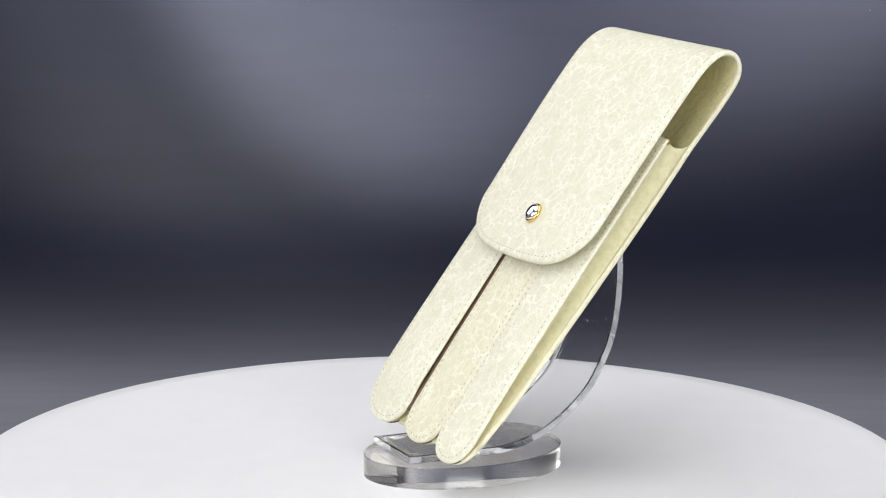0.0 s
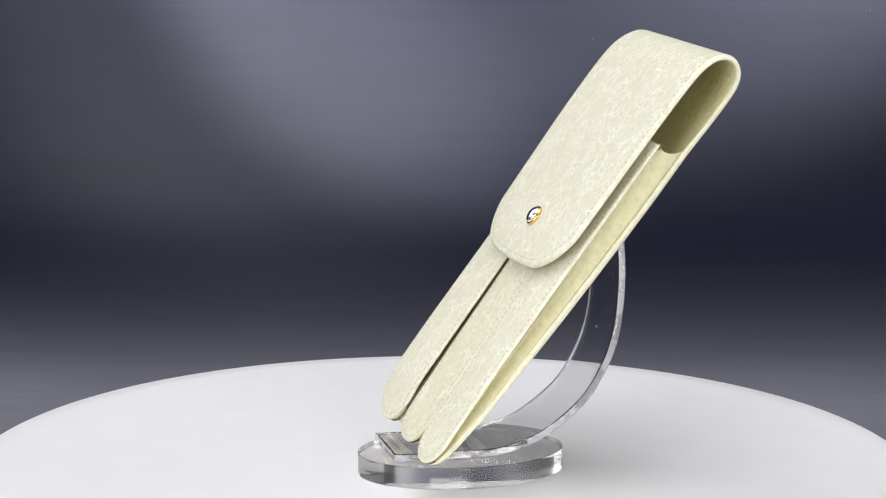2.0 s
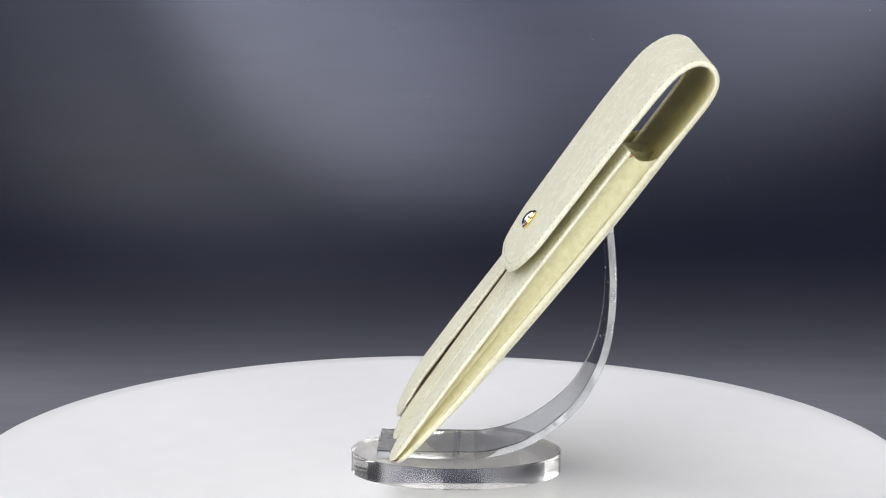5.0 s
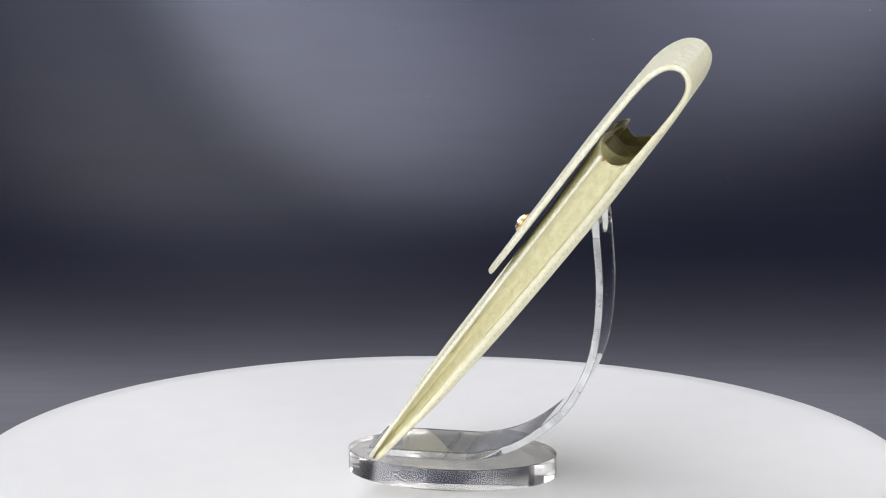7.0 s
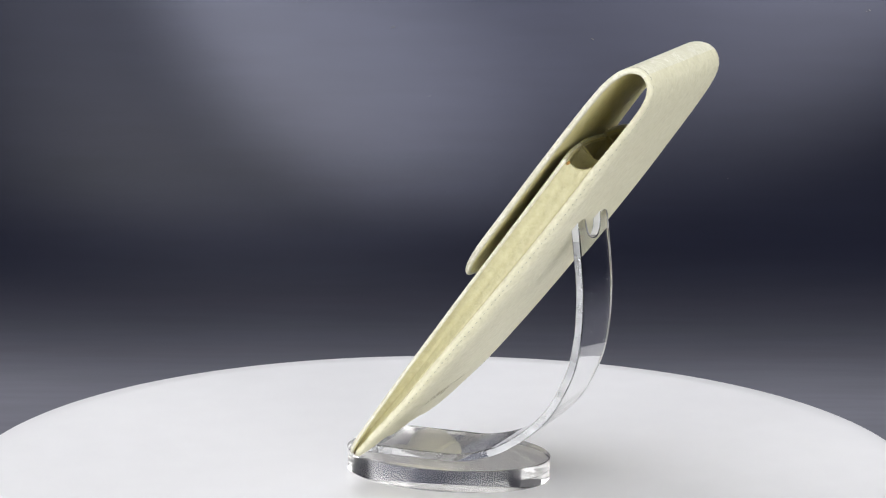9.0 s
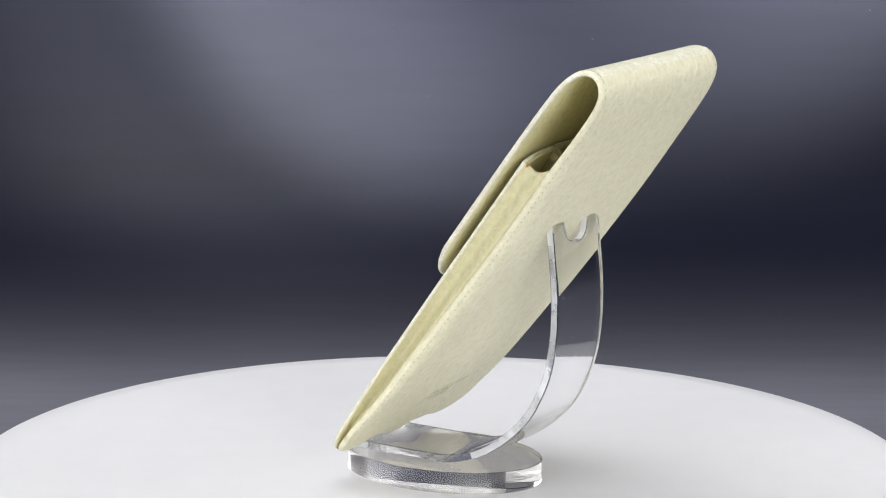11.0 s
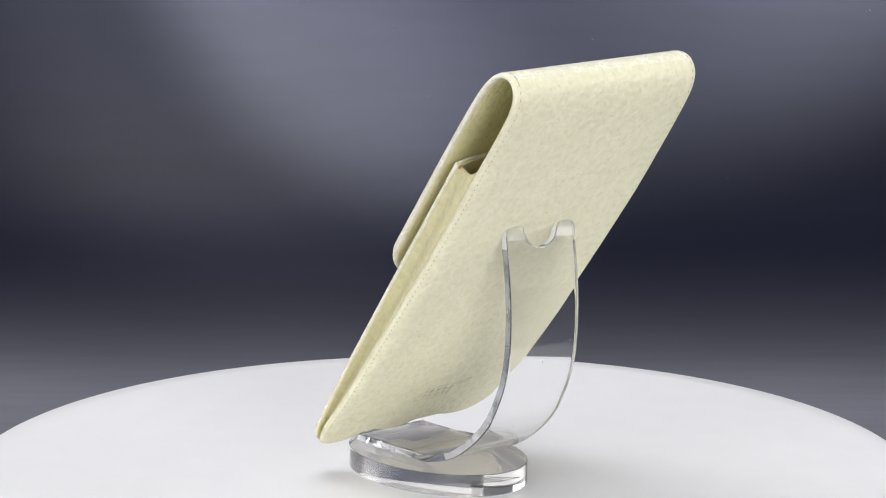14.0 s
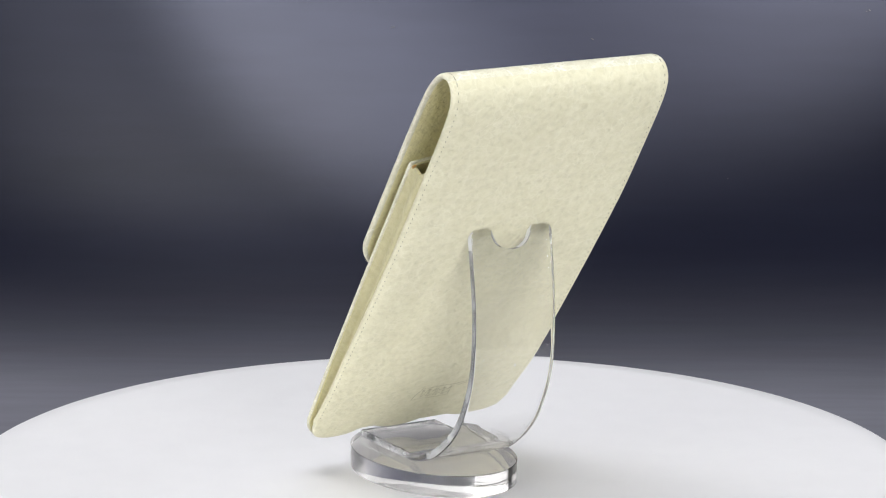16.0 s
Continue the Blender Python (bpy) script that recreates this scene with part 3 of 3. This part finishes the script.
            for k, (x, n) in enumerate(pts):
                w = max(0.0, 1 - (n - nb) / 4.0)
                dx, dn = curl(x, s) if x > 45 else (0.0, 0.0)
                side = k if k < m else (k - 2 * m + 2 if 2 * m - 2 <= k < 3 * m - 2 else -1)
                dip = scoop * math.sin(math.pi * side / (m - 1)) if side >= 0 else (scoop * 0.2 if k >= 3 * m - 2 else 0.0)
                rise = 3.8 * max(0.0, min(1.0, (s - 116) / 18.0)) * max(0.0, min(1.0, 1 - (n - nb) / 6.0))
                out_v.append(bm.verts.new(at(x + dx * w * 1.15, s - dip + rise, n + dn * w)))
            return out_v

        rings = [ring(s, 0.0) for s in stations]
        rings += [ring(s, 0.9) for s in reversed(stations[6:])]
        for ra, rb in zip(rings, rings[1:]):
            for k in range(len(ra)):
                j = (k + 1) % len(ra)
                bm.faces.new((ra[k], ra[j], rb[j], rb[k]))
        bm.faces.new(rings[0])
        bm.faces.new(rings[-1])
        g = part("gusset", bm, GUSSET, root, "soft yellowish leather gusset")
        g.data.set_sharp_from_angle(angle=radians(50))

    # stitching round the flap and the back
    ins = 2.1
    edge = []
    for k in range(31):
        x = xc - (hw - ins) + 2 * (hw - ins) * (0.5 - 0.5 * math.cos(math.pi * k / 30))
        edge.append((x, ins * 1.15 + corner(xc + (x - xc) * hw / (hw - ins)) * 0.97))
    flap_run = [(PX0 + ins, SPLIT - 4), (PX0 + ins, FLAP_ARC), (PX0 + ins, 60), (PX0 + ins, 30)] + edge[0:] + [(PX1 - ins, 30), (PX1 - ins, 60), (PX1 - ins, FLAP_ARC), (PX1 - ins, SPLIT - 4)]
    flap = next(o for o in root.children if o.name == "flap")
    back = next(o for o in root.children if o.name == "back_panel")
    stitches("stitching", flap_run, band, 1.25, flap)
    for xe in (PX0 + 2.0, PX1 - 2.0):
        stitches("stitching", [(xe, SPLIT - 2), (xe, SPLIT + 60), (xe, BAND_LEN - 14)], back_surf, 1.2, back, width=0.2)

    # dark brown cut edges inside the slit between two pockets
    bm = bmesh.new()
    lo_v, hi_v = [], []
    for k in range(25):
        q = 9 + (POCKET_TOP - 12) * k / 24
        lo_v.append([bm.verts.new(at(x, q, back_n(q) + 0.6)) for x in (0.45, 1.5)])
        hi_v.append([bm.verts.new(at(x, q, max(back_n(q) + 0.9, front_n(q) + arch(x, q) + drop))) for x, drop in ((0.40, 1.9 - 0.5 * q / POCKET_TOP), (1.35, 1.5 - 0.5 * q / POCKET_TOP))])
    for k in range(24):
        for g, j in ((lo_v, hi_v),):
            bm.faces.new((g[k][0], g[k + 1][0], j[k + 1][0], j[k][0]))
            bm.faces.new((g[k][1], g[k + 1][1], j[k + 1][1], j[k][1]))
            bm.faces.new((j[k][0], j[k + 1][0], j[k + 1][1], j[k][1]))
            bm.faces.new((g[k][0], g[k + 1][0], g[k + 1][1], g[k][1]))
    bm.faces.new((lo_v[0][0], lo_v[0][1], hi_v[0][1], hi_v[0][0]))
    bm.faces.new((lo_v[-1][0], lo_v[-1][1], hi_v[-1][1], hi_v[-1][0]))
    part("cut_edge", bm, EDGE_DARK, root, "dark brown raw leather edge")

    # knotted orange thread end at the pocket's corner
    bm = bmesh.new()
    for dx, ds, dn, r in ((0, 0, 0, 0.5), (-0.6, 0.3, 0.1, 0.4), (0.1, 0.6, -0.3, 0.35), (-0.2, -0.6, 0.1, 0.3)):
        bmesh.ops.create_icosphere(bm, subdivisions=2, radius=r * MM, matrix=Matrix.Translation(at(50.6 + dx, POCKET_TOP - 0.6 + ds, -2.0 + dn)))
    part("thread_knot", bm, ORANGE, root, "frayed orange thread knot")

    # brown seam where front and back leather meet round the foot of each pocket
    for c, h, s0 in LOBES:
        bm = bmesh.new()
        rings = []
        for k in range(5, 25):
            a = math.pi * k / 32
            x = c - (h - 0.55) * math.cos(a)
            q = s0 + 0.55 + lobe_bottom(x, c, h - 0.5, 12.3)
            mid_n = 0.5 * (front_n(q) - 0.3 + back_n(q))
            rings.append([bm.verts.new(at(x + 0.24 * math.cos(t) * math.cos(a), q + 0.24 * math.cos(t) * math.sin(a), mid_n + 0.26 * math.sin(t))) for t in (0, 1.26, 2.51, 3.77, 5.03)])
        for ra, rb in zip(rings, rings[1:]):
            for k in range(5):
                bm.faces.new((ra[k], ra[(k + 1) % 5], rb[(k + 1) % 5], rb[k]))
        bm.faces.new(rings[0])
        bm.faces.new(rings[-1])
        part("seam", bm, EDGE_DARK, root, "dark brown seam at the pocket's foot")

    # blind-embossed maker's mark on the back, as plain outlines whose dark olive paints its shadow
    def tube(bm, pts, r):
        for p, q in zip(pts, pts[1:]):
            a, b = Vector(at(*p)), Vector(at(*q))
            d = (b - a).normalized()
            u = d.orthogonal().normalized()
            w = d.cross(u)
            ra, rb = [[bm.verts.new(c + (u * math.cos(t) + w * math.sin(t)) * r * MM) for t in (0, 1.57, 3.14, 4.71)] for c in (a, b)]
            for k in range(4):
                bm.faces.new((ra[k], ra[(k + 1) % 4], rb[(k + 1) % 4], rb[k]))

    def on_back(u, w):
        """A point of the mark, u along it and w across it, on the outer face of the back panel."""
        q = band(14.8 - u, BAND_LEN - 18.5 - w)
        return (q.x, q.y, q.z - 1.20)

    bm = bmesh.new()
    for u in (3.4, 6.4, 9.6, 12.6):
        tube(bm, [on_back(u, 1.2), on_back(u - 0.4, 6.2), on_back(u + 1.0, 4.2), on_back(u + 2.2, 6.4), on_back(u + 2.3, 1.4), on_back(u + 1.1, 3.0), on_back(u, 1.2)], 0.15)
    tube(bm, [on_back(0, 0), on_back(0.8, 3.5), on_back(2.4, 7.2), on_back(4.0, 6.8), on_back(9, 7.6), on_back(15, 7.4), on_back(20, 8.2), on_back(22.6, 9.4), on_back(21.6, 7.4), on_back(17.6, 6.4), on_back(16.4, 6.8)], 0.14)
    tube(bm, [on_back(0, 0), on_back(4, 0.5), on_back(9, 0.2), on_back(14.6, 0.6), on_back(15.8, 1.4)], 0.14)
    part("embossed_mark", bm, EMBOSS_SHADE, root, "blind-embossed outline mark, its shadow painted in dark olive")

    # domed press stud with a gilt collar
    stud = new("press_stud")
    stud.parent = root
    p = band(13.0, 92.5 - 74.8)
    frame_m = Matrix.Translation(at(p.x, p.y, p.z + 1.25)) @ Matrix.Rotation(TILT, 4, "X")
    part("collar", lathe([(0, -0.3 * MM), (3.7 * MM, -0.3 * MM), (3.9 * MM, 0.2 * MM), (3.7 * MM, 0.9 * MM), (3.2 * MM, 1.15 * MM), (0, 1.15 * MM)], 40, m=frame_m), GOLD, stud, "gold-plated collar")
    part("dome", lathe([(3.25 * MM, 1.0 * MM), (3.2 * MM, 1.3 * MM), (2.9 * MM, 1.75 * MM), (2.2 * MM, 2.2 * MM), (1.2 * MM, 2.45 * MM), (0, 2.52 * MM)], 40, m=frame_m), CHROME, stud, "polished chrome dome")
    return root


build_studio()
turntable = build_turntable()
stand = build_stand()
pouch = build_pouch()


def motions():
    """Turntable, stand and pouch turn together about the turntable's axis."""
    times = [0.0, 4.0, 8.0, 12.0, 16.0]
    for thing in (turntable, stand, pouch):
        walk(thing, [(t, pose(0, 0, 0, 0, 0, TURN_START + TURN_RATE * t)) for t in times])


motions()
